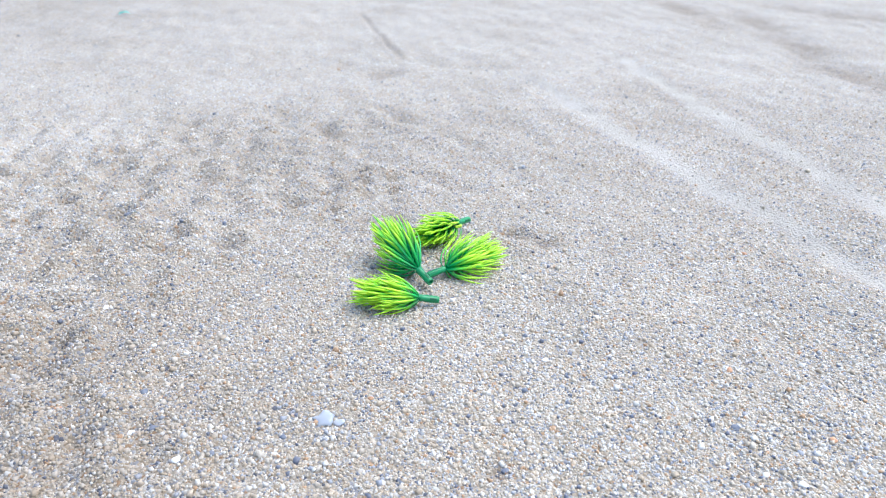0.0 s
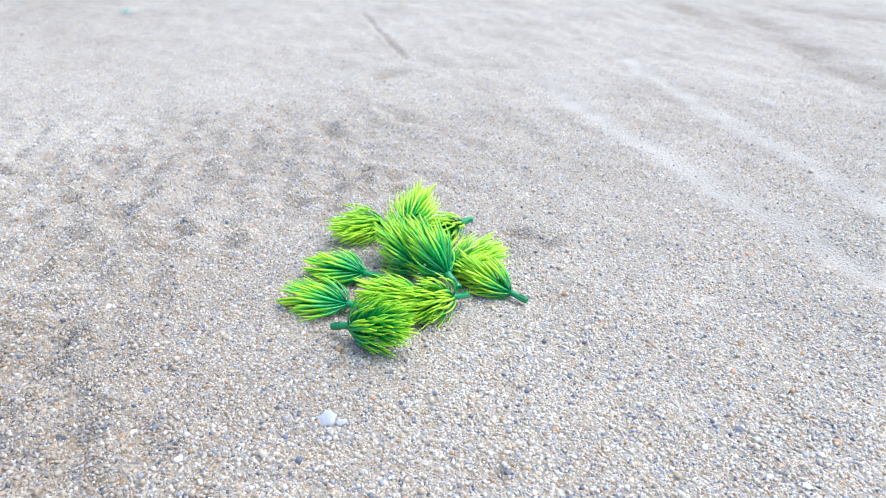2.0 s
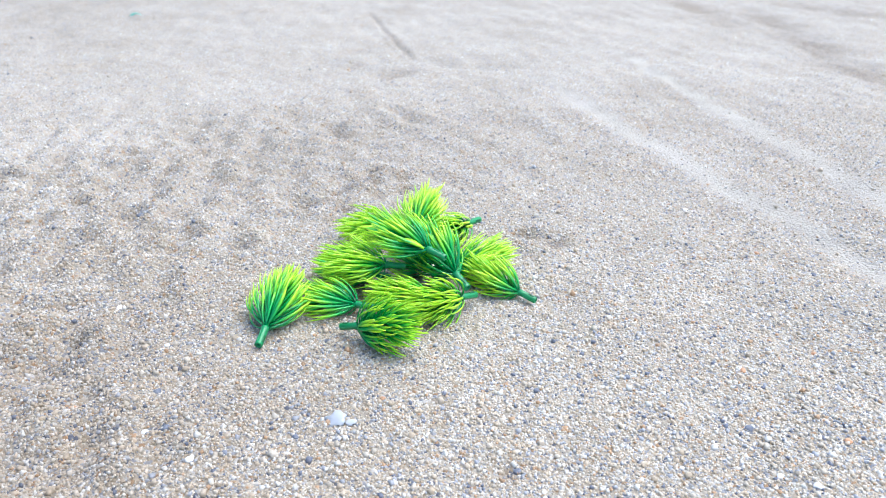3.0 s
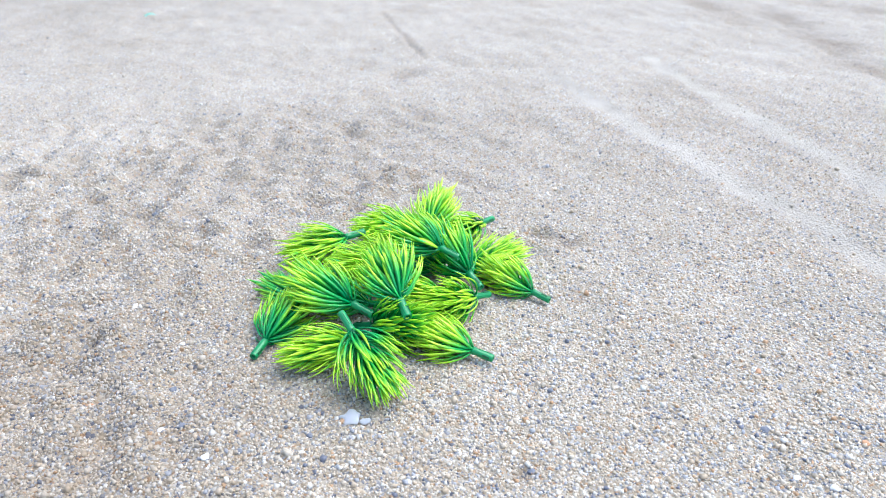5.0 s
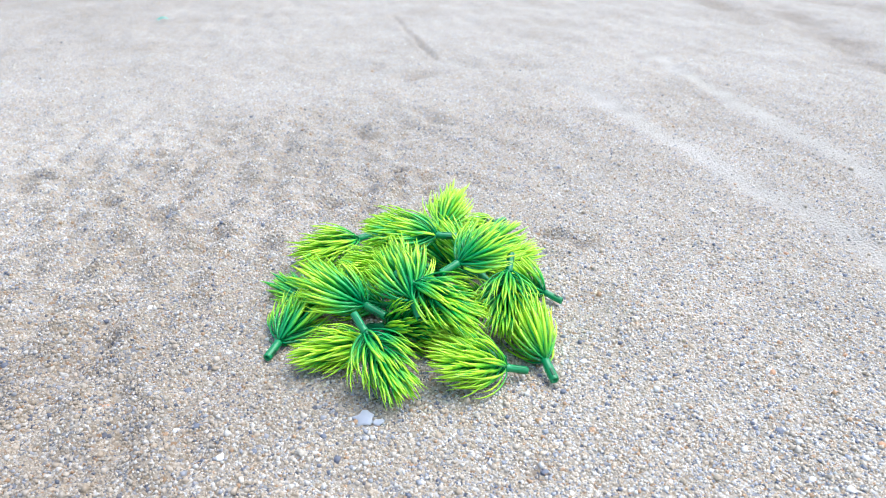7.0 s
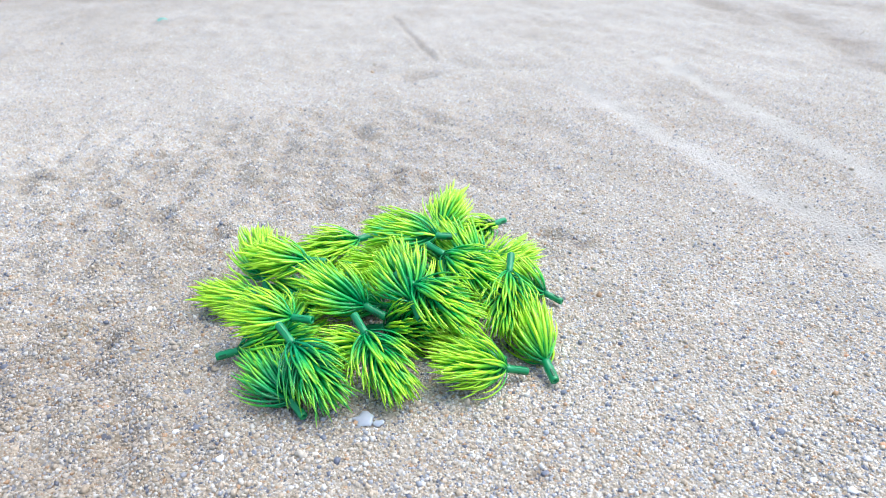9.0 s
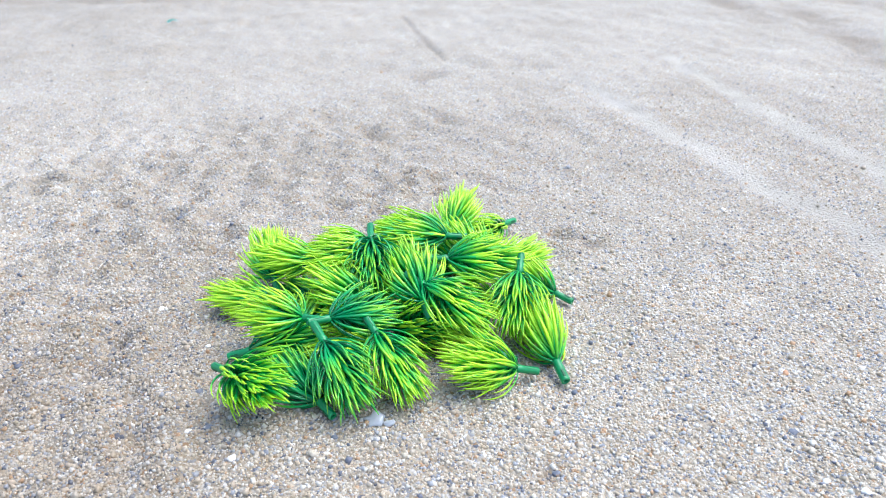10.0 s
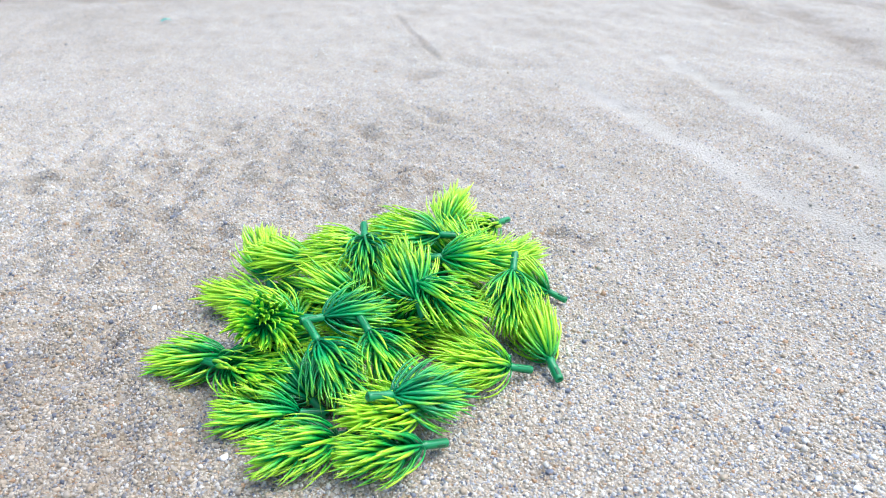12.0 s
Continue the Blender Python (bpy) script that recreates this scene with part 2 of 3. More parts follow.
def build_ground():
    far = 0.02 * 1.45 ** np.arange(1, 23)
    xs = np.concatenate([-0.95 - far[::-1], np.arange(-0.95, 1.25, 0.005), 1.25 + far])
    ys = np.concatenate([-1.0 - far[::-1], np.arange(-1.0, -0.3, 0.02), np.arange(-0.3, 0.5, 0.004), np.arange(0.5, 0.7, 0.006), np.arange(0.7, 2.0, 0.010), 2.0 + far])
    gx, gy = np.meshgrid(xs, ys)
    gz = height(gx, gy)
    nx, ny = len(xs), len(ys)
    i = (np.arange(ny - 1)[:, None] * nx + np.arange(nx - 1)[None, :]).ravel()
    faces = np.stack([i, i + 1, i + nx + 1, i + nx], 1)
    me = bpy.data.meshes.new("ground")
    me.vertices.add(nx * ny)
    me.vertices.foreach_set("co", np.stack([gx, gy, gz], 2).astype(np.float32).ravel())
    me.loops.add(faces.size)
    me.loops.foreach_set("vertex_index", faces.astype(np.int32).ravel())
    me.polygons.add(len(faces))
    me.polygons.foreach_set("loop_start", np.arange(0, faces.size, 4, dtype=np.int32))
    me.polygons.foreach_set("use_smooth", np.ones(len(faces), bool))
    me.update()
    me.attributes.new("fine", "FLOAT", "POINT").data.foreach_set("value", fineness(gx, gy).astype(np.float32).ravel())
    me.attributes.new("shade_tone", "FLOAT", "POINT").data.foreach_set("value", shade_tone_at(gx, gy).astype(np.float32).ravel())
    me.materials.append(SAND)
    return tagged(new("ground", me), "loose coarse pale beige quartz sand with ridges and pits", "sand", kind="structure")


def build_grains(count=235000):
    """Loose grains, each an angular eight-sided crystal, on the stretch round the pile."""
    u = rng.random(count)
    y = -0.31 + 0.5 * u + 1.3 * u ** 6 * rng.random(count)
    x = 0.02 + (rng.random(count) - 0.5) * 2 * (0.30 + 0.62 * (y + 0.31))
    keep = rng.random(count) > 0.95 * fineness(x, y)
    x, y = x[keep], y[keep]
    k = len(x)
    r = np.clip(rng.lognormal(math.log(0.00075), 0.38, k), 0.00042, 0.0027)
    z = height(x, y) + r * rng.uniform(-0.45, 0.4, k)
    base = np.array([(1, 0, 0), (-1, 0, 0), (0, 1, 0), (0, -1, 0), (0, 0, 1), (0, 0, -1)], float)
    tri = np.array([(0, 2, 4), (2, 1, 4), (1, 3, 4), (3, 0, 4), (2, 0, 5), (1, 2, 5), (3, 1, 5), (0, 3, 5)])
    v = base[None] * rng.uniform(0.8, 1.2, (k, 6, 1)) + rng.normal(0, 0.15, (k, 6, 3))
    q = rng.normal(size=(k, 4))
    q /= np.linalg.norm(q, axis=1)[:, None]
    w, a, b, c = q.T
    rot = np.stack([np.stack([1 - 2 * (b * b + c * c), 2 * (a * b - c * w), 2 * (a * c + b * w)], 1),
                    np.stack([2 * (a * b + c * w), 1 - 2 * (a * a + c * c), 2 * (b * c - a * w)], 1),
                    np.stack([2 * (a * c - b * w), 2 * (b * c + a * w), 1 - 2 * (a * a + b * b)], 1)], 1)
    v = np.einsum("kij,knj->kni", rot, v) * r[:, None, None]
    v += np.stack([x, y, z], 1)[:, None]
    f = (tri[None] + 6 * np.arange(k)[:, None, None]).reshape(-1, 3)
    me = bpy.data.meshes.new("sand_grains")
    me.vertices.add(k * 6)
    me.vertices.foreach_set("co", v.astype(np.float32).ravel())
    me.loops.add(f.size)
    me.loops.foreach_set("vertex_index", f.astype(np.int32).ravel())
    me.polygons.add(len(f))
    me.polygons.foreach_set("loop_start", np.arange(0, f.size, 3, dtype=np.int32))
    me.polygons.foreach_set("use_smooth", np.ones(len(f), bool))
    me.update()
    me.attributes.new("shade_tone", "FLOAT", "POINT").data.foreach_set("value", np.repeat(shade_tone_at(x, y), 6).astype(np.float32))
    me.materials.append(GRAINS)
    return tagged(new("sand_grains", me), "loose angular grains of cream, tan, grey and slate sand", "sand", kind="stuff")


PEB_SLATE = [(0.177, -0.205, 0.0022), (-0.127, -0.207, 0.0019), (-0.143, -0.174, 0.0020), (-0.128, -0.113, 0.0017), (0.050, -0.235, 0.0019), (0.068, -0.175, 0.0019), (0.123, -0.162, 0.0017), (0.076, -0.121, 0.0016), (-0.229, 0.048, 0.0023), (-0.061, -0.211, 0.0016), (-0.094, -0.223, 0.0017), (0.218, -0.080, 0.0016)]
PEB_OCHRE = [(0.194, -0.155, 0.0019), (0.271, 0.002, 0.0019), (0.224, -0.217, 0.0019), (-0.183, -0.188, 0.0019), (-0.018, -0.182, 0.0014), (0.250, -0.132, 0.0014)]
PEB_QUARTZ = [(-0.109, -0.229, 0.0020), (-0.194, -0.091, 0.0020), (0.084, -0.147, 0.0017), (-0.149, -0.136, 0.0017), (0.241, -0.088, 0.0014), (-0.138, -0.208, 0.0019), (0.178, -0.240, 0.0017), (0.192, -0.248, 0.0020), (0.246, 0.097, 0.0019)]


# ---- plastic sprigs ----
def needle_mesh(name, length, start, end, side, width, mat):
    """A tapering needle in the plane of its rachis: it leaves at the angle start and bends to the angle end; side bends it sideways."""
    bm = bmesh.new()
    lay_ = bm.verts.layers.float.new("along")
    rings, n = [], 7
    p = Vector((0, 0, 0))
    for i in range(n + 1):
        s = i / n
        a = start + (end - start) * s ** 0.75
        t = Vector((math.cos(a), side * s, math.sin(a))).normalized()
        if i:
            p = p + t * (length / n)
        up = Vector((-math.sin(a), 0, math.cos(a)))
        across = t.cross(up).normalized()
        w = width * (0.75 + 0.5 * s) * (1 if s < 0.55 else max(0.12, 1 - ((s - 0.55) / 0.45) ** 1.6))
        ring = [bm.verts.new(p + across * w * 0.5), bm.verts.new(p + up * w * 0.30), bm.verts.new(p - across * w * 0.5), bm.verts.new(p - up * w * 0.22)]
        for v in ring:
            v[lay_] = s
        rings.append(ring)
    for a, b in zip(rings, rings[1:]):
        for j in range(4):
            bm.faces.new((a[j], a[(j + 1) % 4], b[(j + 1) % 4], b[j]))
    bm.faces.new(rings[-1])
    bm.faces.new(rings[0][::-1])
    bmesh.ops.recalc_face_normals(bm, faces=bm.faces)
    me = bpy.data.meshes.new(name)
    bm.to_mesh(me)
    bm.free()
    for f in me.polygons:
        f.use_smooth = True
    me.materials.append(mat)
    return me


def stem_mesh(bm, stations, sides=12):
    """A tube along x through (x, radius) stations; closed at the far end."""
    rings = []
    for x, r in stations:
        rings.append([bm.verts.new((x, r * math.cos(2 * math.pi * j / sides), r * math.sin(2 * math.pi * j / sides))) for j in range(sides)])
    for a, b in zip(rings, rings[1:]):
        for j in range(sides):
            bm.faces.new((a[j], a[(j + 1) % sides], b[(j + 1) % sides], b[j]))
    bm.faces.new(rings[-1])
    bmesh.ops.recalc_face_normals(bm, faces=bm.faces)


def build_sprig(shade, label, seed):
    """A moulded sprig: hollow stem from the origin along +x, and whorls of curved needles round the rachis."""
    r = random.Random(seed)
    sprig = tagged(new("plastic_sprig"), label, "artificial plant", "plastic sprigs heaped on the sand")
    bm = bmesh.new()
    stem_mesh(bm, [(0.0100, 0.0009), (0.0008, 0.0012), (0.0, 0.0015), (0.0, 0.0022), (0.0006, 0.0024), (0.0110, 0.0022), (0.0125, 0.0026), (0.0140, 0.0017), (0.030, 0.0010), (0.042, 0.0006)])
    link("stem", bm, STEM, sprig)
    for sgn in (1, -1):
        bm = bmesh.new()
        bmesh.ops.create_cube(bm, size=1, matrix=Matrix.Translation((0.0058, 0.0, sgn * 0.00235)) @ Matrix.Diagonal((0.0080, 0.0007, 0.0004, 1)))
        bmesh.ops.bevel(bm, geom=bm.edges[:], offset=0.00012, segments=1, affect="EDGES")
        link("mould_rib", bm, STEM, sprig, smooth=False)
    # no opening is cut: dark blocks stand for the shaded slots
    for sgn in (1, -1):
        bm = bmesh.new()
        bmesh.ops.create_cube(bm, size=1, matrix=Matrix.Translation((0.0042, sgn * 0.00225, 0.0)) @ Matrix.Diagonal((0.0045, 0.0005, 0.0013, 1)))
        bmesh.ops.bevel(bm, geom=bm.edges[:], offset=0.00015, segments=1, affect="EDGES")
        tagged(link("slot", bm, SLOT_SHADE, sprig, smooth=False), "dark block painted as the shaded slot in the stem")
    shapes = []
    for k in range(12):
        u = k / 11
        shapes.append([needle_mesh("needle", (0.0298 - 0.0090 * u) * r.uniform(0.86, 1.1), radians(86 - 40 * u + r.uniform(-9, 9)), radians(9 + r.uniform(-12, 14)),
                                   r.uniform(-0.22, 0.22), 0.0019, NEEDLE[shade]) for _ in range(3)])
    total = 150
    for i in range(total):
        u = i / (total - 1)
        az = ((i * 0.618034) % 1.0 * 2 - 1) * radians(172) + r.uniform(-0.15, 0.15)
        x = 0.0125 + 0.0295 * u
        me = shapes[min(11, int(u * 12))][i % 3]
        ob = new("needle", me)
        ob.parent = sprig
        ob.matrix_basis = Matrix.Translation((x, 0, 0)) @ Matrix.Rotation(az, 4, "X") @ pose(0, 0, 0.0006, r.uniform(-6, 6), r.uniform(-5, 5) + 12 * abs(math.cos(az)) - 6 * abs(math.sin(az)), r.uniform(-6, 6)) @ Matrix.Scale(0.92 + 0.16 * abs(math.sin(az)), 4)
    return sprig


def add_bract(sprig):
    """A flat yellow-green blade beside the foot of the brush."""
    bm = bmesh.new()
    tops, n = [], 6
    for i in range(n + 1):
        a = i / n
        w = 0.0032 * math.sin(math.pi * (0.12 + 0.83 * a)) ** 0.8
        c = Vector((0.014 + 0.014 * a, 0.004 + 0.010 * a, 0.002 + 0.004 * math.sin(2.4 * a)))
        d = Vector((-0.55, 0.8, 0.0)) * w
        tops.append([bm.verts.new(c - d), bm.verts.new(c + Vector((0, 0, 0.0007))), bm.verts.new(c + d), bm.verts.new(c - Vector((0, 0, 0.0003)))])
    for a, b in zip(tops, tops[1:]):
        for j in range(4):
            bm.faces.new((a[j], a[(j + 1) % 4], b[(j + 1) % 4], b[j]))
    bm.faces.new(tops[0][::-1])
    bm.faces.new(tops[-1])
    bmesh.ops.recalc_face_normals(bm, faces=bm.faces)
    tagged(link("bract", bm, BORE, sprig), "flat yellow-green blade at the stem")


def build_pebble(x, y, r, mat, label, seed):
    """A worn pebble half sunk into the sand."""
    q = random.Random(seed)
    bm = bmesh.new()
    bmesh.ops.create_icosphere(bm, subdivisions=3, radius=1)
    off = Vector((q.uniform(0, 50), q.uniform(0, 50), 0))
    for v in bm.verts:
        v.co = v.co * (1 + 0.28 * noise.noise(v.co * 1.1 + off) + 0.08 * noise.noise(v.co * 3 + off))
        v.co = Vector((v.co.x * 1.15, v.co.y * 0.95, v.co.z * 0.72)) * r
    ob = link("pebble", bm, mat)
    ob.matrix_basis = pose(x, y, float(height(np.array([x]), np.array([y]))[0]) + 0.1 * r, q.uniform(-15, 15), q.uniform(-15, 15), q.uniform(0, 360))
    return tagged(ob, label, "pebble", "pebbles strewn in the sand")


def build_shell():
    """A broken, milky piece of shell, slightly cupped, with a thinner chip beside it."""
    shell = tagged(new("shell_fragment"), "milky white translucent broken shell piece on sand", "shell")
    for name, size, at, seed in (("valve", 0.0052, (0, 0, 0.0022), 3), ("chip", 0.0026, (0.0080, -0.0012, 0.0004), 12)):
        q = random.Random(seed)
        bm = bmesh.new()
        n, rings = 14, []
        edge = [size * (1 + 0.36 * q.uniform(-1, 1)) for _ in range(n)]
        for layer in (0.0, -0.0008):
            for k in (1.0, 0.72, 0.4):
                rings.append([bm.verts.new((at[0] + math.cos(6.2832 * j / n) * edge[j] * k * 1.15, at[1] + math.sin(6.2832 * j / n) * edge[j] * k * 0.8,
                                            at[2] + layer + 0.16 * size * (1 - k * k))) for j in range(n)])
        up, low = rings[:3], rings[3:]
        for a, b in ((up[0], up[1]), (up[1], up[2]), (low[1], low[0]), (low[2], low[1]), (low[0], up[0])):
            for j in range(n):
                bm.faces.new((a[j], a[(j + 1) % n], b[(j + 1) % n], b[j]))
        bm.faces.new(up[2])
        bm.faces.new(low[2][::-1])
        bmesh.ops.recalc_face_normals(bm, faces=bm.faces)
        link(name, bm, SHELL, shell)
    shell.matrix_basis = pose(-0.041, -0.199, float(height(np.array([-0.041]), np.array([-0.199]))[0]) + 0.0004, 24, -8, -12)
    return shell


def build_scrap():
    """A curled scrap of teal plastic far back on the sand."""
    bm = bmesh.new()
    rows = []
    for i in range(6):
        a = i / 5
        rows.append([bm.verts.new((-0.011 + 0.022 * a, (-0.005 + 0.010 * b) * (1 - 0.5 * a), 0.003 + 0.004 * math.sin(3 * a) + 0.002 * b)) for b in (0, 0.5, 1)])
    for a, b in zip(rows, rows[1:]):
        for j in range(2):
            bm.faces.new((a[j], a[j + 1], b[j + 1], b[j]))
    bmesh.ops.solidify(bm, geom=bm.faces[:], thickness=0.0008)
    ob = link("plastic_scrap", bm, mat_plain("teal_plastic", (0.10, 0.42, 0.33), (0.16, 0.55, 0.42), 0.4, 80))
    ob.matrix_basis = pose(-0.602, 1.085, float(height(np.array([-0.602]), np.array([1.085]))[0]), 0, 0, 35)
    return tagged(ob, "small curled scrap of teal plastic lying on sand", "litter")


# ---- build ----
ground = build_ground()
grains = build_grains()
LABELS = {"lime": "bright lime green plastic sprig of curved needles on a hollow stem",
          "mid": "green plastic sprig with lime-tipped needles on a hollow stem",
          "dark": "dark green plastic sprig with needles bending from a stout stem"}
MASTERS = {k: [] for k in LABELS}
for shade in LABELS:
    for seed in range(2):
        MASTERS[shade].append(build_sprig(shade, LABELS[shade], seed * 7 + len(shade)))
POOL, LAID = {}, []
build_shell()
build_scrap()
SLATE = mat_plain("slate_pebble", (0.09, 0.10, 0.13), (0.20, 0.21, 0.24), 0.6, 300, 0.0003)
OCHRE = mat_plain("ochre_pebble", (0.40, 0.20, 0.10), (0.55, 0.33, 0.18), 0.6, 300, 0.0003)
QUARTZ = mat_plain("quartz_pebble", (0.66, 0.63, 0.58), (0.82, 0.80, 0.76), 0.4, 300, 0.0002)
for mat, label, spots in ((SLATE, "small dark slate pebble half sunk in sand", PEB_SLATE), (OCHRE, "small ochre pebble half sunk in sand", PEB_OCHRE), (QUARTZ, "small white quartz pebble half sunk in sand", PEB_QUARTZ)):
    for n, (x, y, r) in enumerate(spots):
        build_pebble(x, y, r, mat, label, n + len(label))


for shade, count in (("lime", 19), ("mid", 19), ("dark", 7)):
    POOL[shade] = MASTERS[shade] + [copy_thing(MASTERS[shade][i % 2], Matrix.Identity(4)) for i in range(count - 2)]


def lay(shade, size, *moves):
    """A sprig waits on the sand beside the camera's stand and is set down, and later shifted, at the given times."""
    i = len(LAID)
    ob = POOL[shade].pop(0)
    LAID.append(ob)
    ob.scale = (size, size, size)
    rows, first = [], moves[0]
    if first[0] > 0:
        e = first[1].to_euler()
        spot = pose(0.42 + 0.085 * (i % 7), -0.55 - 0.085 * (i // 7), 0.014, math.degrees(e.x), 0, math.degrees(e.z))
        spot.translation += Vector((0.012 * math.sin(7 * i), 0.012 * math.cos(11 * i), 0))
        spot.translation -= 0.03 * Vector((math.cos(e.z), math.sin(e.z), 0))
        rows.append((0, spot))
        last = spot
    else:
        last = None
    for t, m in moves:
        if last is not None:
            rows += [(t - 2 / 30, last)] * (t > 0.12) + [(t - 1 / 30, last)]
        rows += [(t, m), (t + 1 / 30, m)]
        last = m
    if rows[-1][0] < 11.95:
        rows.append((12.0, last))
    walk(ob, rows)
    return ob


def motions():
    # -- sprigs in order of arrival --
    lay("lime", 0.99, (0.00, pose(0.0514, 0.0342, 0.0100, -160, -2.1, -138.4)))  # A
    lay("lime", 1.04, (0.00, pose(0.0159, -0.0525, 0.0050, 30, -8.6, 27.3)))  # B
    lay("mid", 1.12, (0.00, pose(0.0176, -0.0640, 0.0060, 85, -15.7, 126.4)))  # C
    lay("lime", 0.99, (0.00, pose(0.0228, -0.0843, 0.0040, 30, -8.1, -178.2)))  # D
    lay("mid", 1.12, (0.10, pose(0.0340, -0.0860, 0.0140, 85, -17.8, 122.6)))  # E
    lay("lime", 0.99, (0.40, pose(0.0400, -0.0839, 0.0080, 85, -10.5, -143.8)))  # F
    lay("lime", 0.99, (0.60, pose(0.0805, -0.0851, 0.0040, 85, -9.2, 143.9)))  # G
    lay("mid", 0.99, (0.90, pose(-0.0184, -0.0636, 0.0100, -160, 3.7, 154.2)))  # H
    lay("lime", 1.00, (1.20, pose(-0.0081, 0.0313, 0.0080, -25, -6.0, -151.3)))  # I
    lay("lime", 1.12, (1.50, pose(-0.0040, -0.0274, 0.0200, 150, -11.9, 79.3)))  # J
    lay("mid", 0.99, (1.70, pose(-0.0266, -0.1010, 0.0080, 10, 0.4, 159.3)))  # K
    lay("mid", 0.99, (2.00, pose(-0.0465, -0.1199, 0.0060, 85, -20.0, -28.8)))  # L
    lay("lime", 0.99, (2.30, pose(-0.0077, -0.0669, 0.0200, -25, -6.4, 179.0)))  # M
    add_bract(lay("mid", 1.06, (2.50, pose(0.0190, -0.0812, 0.0340, 0, -12.3, 146.7)), (6.40, pose(0.0102, -0.0595, 0.0400, 0, -0.0, 173.1))))  # N
    lay("mid", 1.07, (2.80, pose(-0.0944, -0.1374, 0.0040, -25, -16.4, 80.9)), (4.00, pose(-0.1032, -0.1502, 0.0040, -25, -7.8, 71.8)))  # O
    lay("dark", 0.99, (3.10, pose(-0.0678, -0.0738, 0.0080, 30, -20.8, 106.3)), (4.00, pose(-0.0731, -0.1019, 0.0080, 30, 4.4, 135.6)))  # P
    lay("lime", 1.12, (3.50, pose(-0.0503, -0.0042, 0.0160, 150, 4.7, -150.0)))  # Q
    lay("mid", 1.12, (3.90, pose(-0.0338, -0.1327, 0.0220, 10, -12.7, 149.4)))  # R
    lay("mid", 1.12, (4.30, pose(-0.0123, -0.1477, 0.0300, 150, -13.4, 109.6)))  # S
    lay("lime", 0.99, (4.10, pose(-0.0310, -0.1401, 0.0100, -160, -2.2, -159.2)))  # U
    add_bract(lay("mid", 0.99, (4.60, pose(-0.0501, -0.1520, 0.0360, 180, 27.7, -52.9))))  # T
    lay("lime", 0.99, (4.90, pose(0.0374, -0.1530, 0.0050, -160, -8.4, 154.0)))  # V
    lay("mid", 0.99, (5.20, pose(0.0270, -0.0981, 0.0450, 10, 25.6, -76.9)), (5.70, pose(0.0436, -0.0945, 0.0450, 10, 28.8, -99.1)))  # X
    lay("lime", 0.99, (5.50, pose(0.0485, -0.1648, 0.0060, -25, -17.8, -167.6)))  # W
    lay("lime", 1.12, (5.70, pose(0.0635, -0.1716, 0.0040, 85, -16.2, 106.0)))  # Y
    lay("mid", 1.03, (6.00, pose(-0.0285, -0.1205, 0.0450, 10, 16.6, -30.5)))  # Z
    add_bract(lay("mid", 1.06, (6.00, pose(-0.0014, -0.1164, 0.0420, 180, -10.8, 40.4)), (6.30, pose(-0.0108, -0.0818, 0.0450, 180, 12.6, -36.3)), (6.80, pose(-0.0009, -0.1162, 0.0420, 180, -11.0, 40.2)), (7.10, pose(-0.0101, -0.0813, 0.0450, 180, 12.6, -36.5)), (9.20, pose(-0.0172, -0.0955, 0.0420, 180, 2.0, 5.4))))  # a
    add_bract(lay("dark", 0.99, (7.10, pose(-0.0664, -0.1946, 0.0040, 180, -8.8, 151.6)), (7.60, pose(-0.0723, -0.2014, 0.0040, 180, -10.1, 129.6)), (9.70, pose(-0.0628, -0.2016, 0.0040, 180, -9.8, 131.4))))  # b
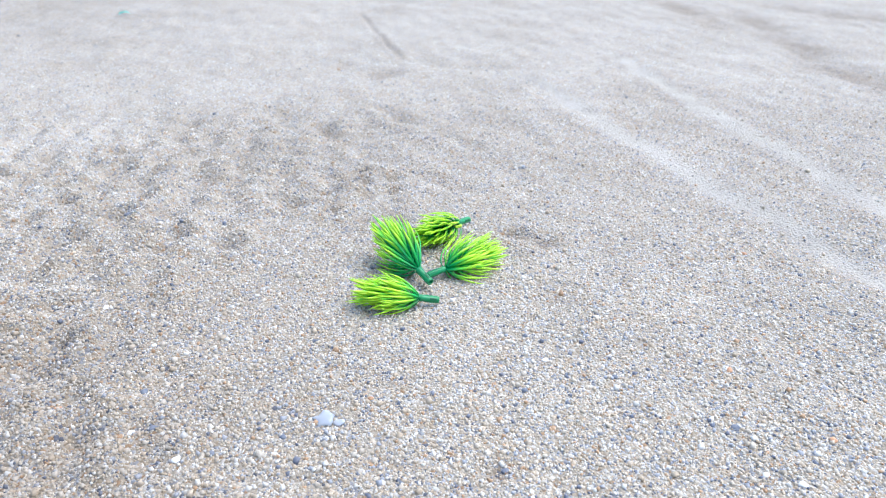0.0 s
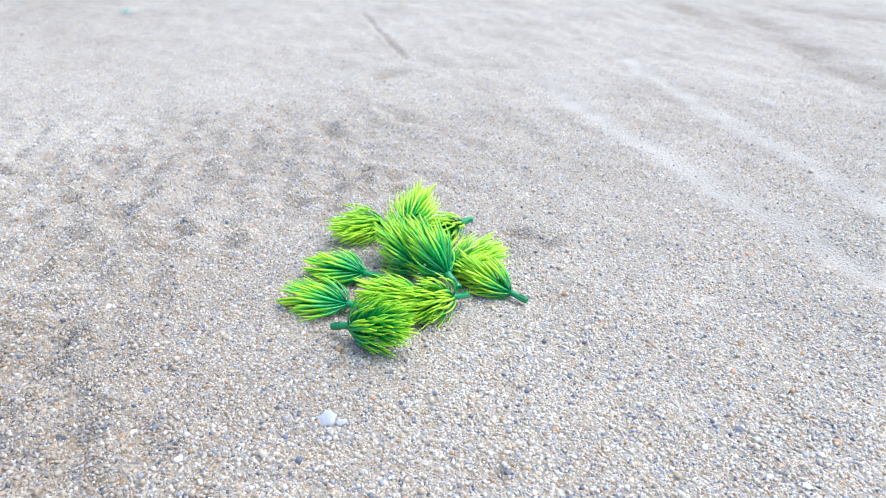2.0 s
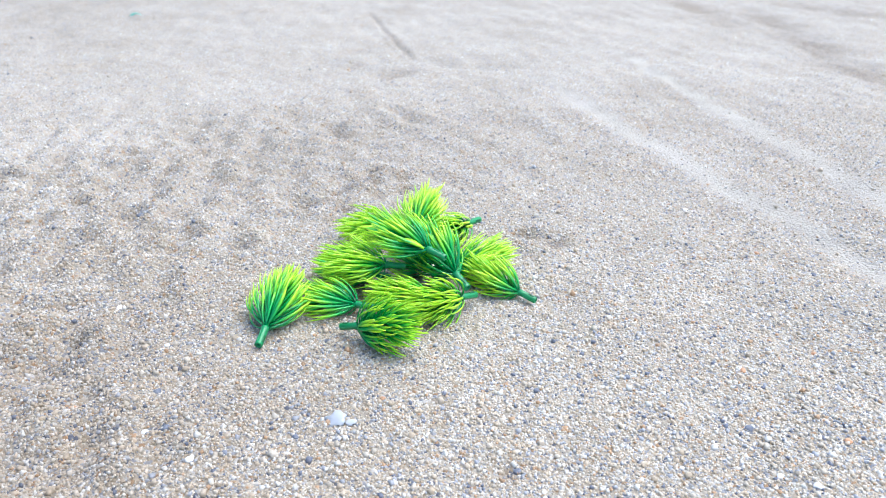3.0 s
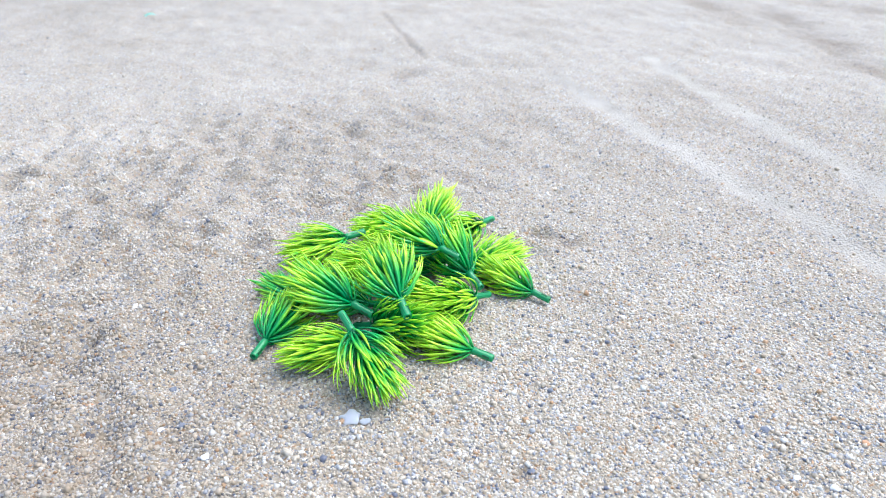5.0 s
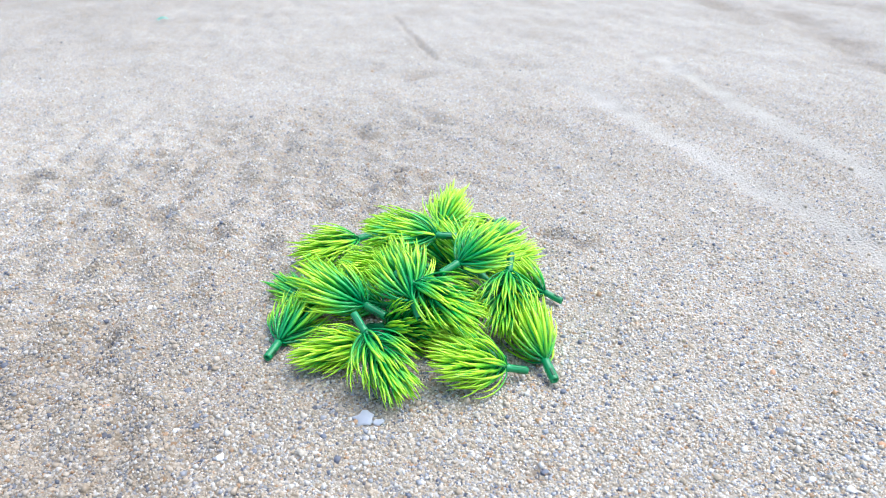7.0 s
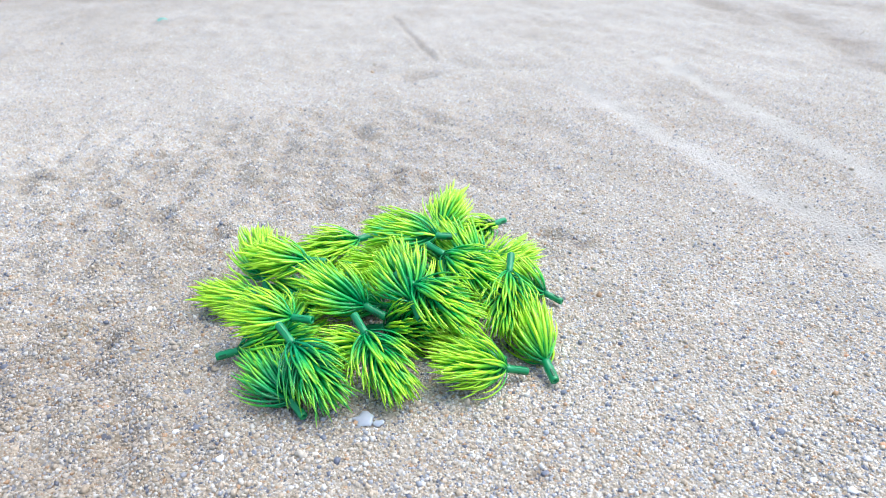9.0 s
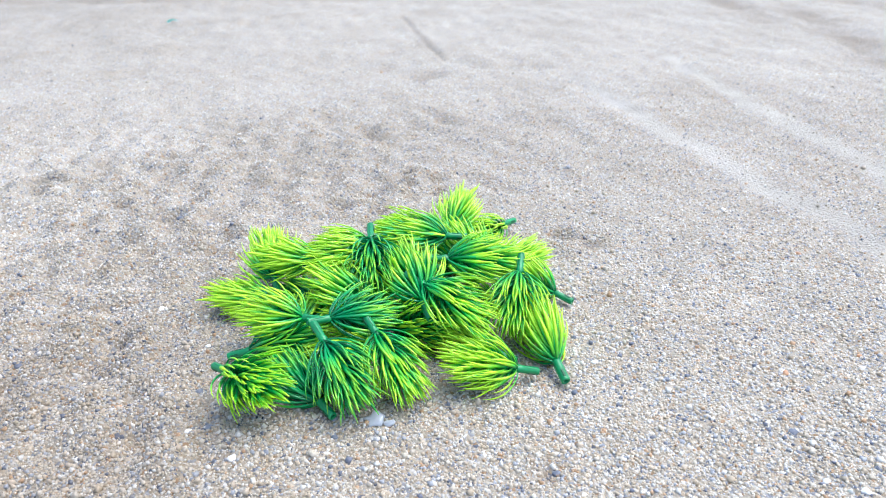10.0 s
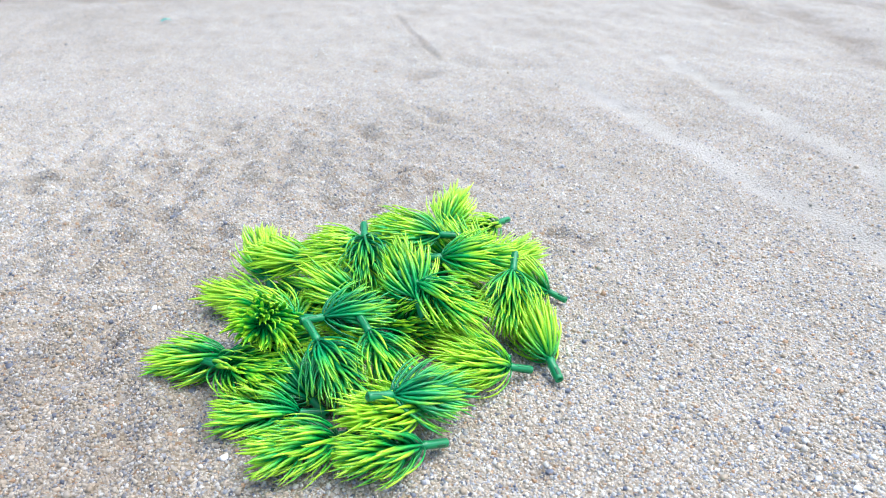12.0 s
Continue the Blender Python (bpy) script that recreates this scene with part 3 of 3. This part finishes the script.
    lay("dark", 1.01, (7.60, pose(-0.0903, -0.1636, 0.0370, 10, 27.9, -44.7)), (9.70, pose(-0.0777, -0.1618, 0.0370, 10, 25.3, -52.4)))  # c
    lay("lime", 0.99, (7.90, pose(-0.0737, -0.1518, 0.0320, 150, 4.7, 159.1)))  # d
    lay("lime", 0.99, (8.20, pose(-0.1063, -0.1020, 0.0140, 10, 2.9, 162.8)))  # e
    lay("dark", 0.99, (8.40, pose(-0.1323, -0.1508, 0.0060, -25, -11.9, 10.2)))  # f
    lay("lime", 1.12, (8.60, pose(-0.1150, -0.0915, 0.0150, 10, -13.5, 107.2)))  # g
    lay("lime", 0.99, (8.90, pose(-0.0757, -0.0843, 0.0340, -160, 2.1, 165.6)))  # u
    lay("dark", 0.99, (9.20, pose(-0.0811, -0.1602, 0.0360, -160, 8.0, 30.8)))  # h
    lay("lime", 0.99, (9.50, pose(-0.0380, -0.0804, 0.0420, 150, 2.1, -163.6)))  # i
    lay("dark", 0.99, (9.70, pose(-0.0539, -0.0718, 0.0550, 10, 17.9, -83.2)))  # j
    lay("mid", 0.99, (10.00, pose(-0.1321, -0.1735, 0.0160, 10, -10.4, -40.2)), (10.40, pose(-0.1374, -0.1663, 0.0140, 10, -9.1, -31.7)))  # k
    lay("mid", 0.99, (10.30, pose(-0.0632, -0.2001, 0.0050, -25, -7.3, -169.0)))  # l
    lay("mid", 1.10, (10.50, pose(-0.1085, -0.1257, 0.0220, -25, -21.2, -78.8)))  # m
    lay("mid", 0.99, (10.80, pose(-0.1166, -0.1507, 0.0100, 10, 7.4, 158.0)), (11.30, pose(-0.1127, -0.1553, 0.0100, 10, 0.1, -174.0)))  # n
    lay("mid", 0.99, (11.10, pose(-0.0415, -0.2169, 0.0080, 10, -6.2, -151.0)))  # o
    lay("mid", 0.99, (11.30, pose(0.0004, -0.2229, 0.0050, 10, -12.0, -156.4)))  # p
    lay("lime", 0.99, (11.60, pose(-0.0015, -0.2025, 0.0100, 10, -14.5, -154.0)))  # q
    lay("dark", 0.99, (11.90, pose(-0.0377, -0.2237, 0.0340, 30, 16.7, 29.7)))  # r
    # -- end of sprigs --


motions()
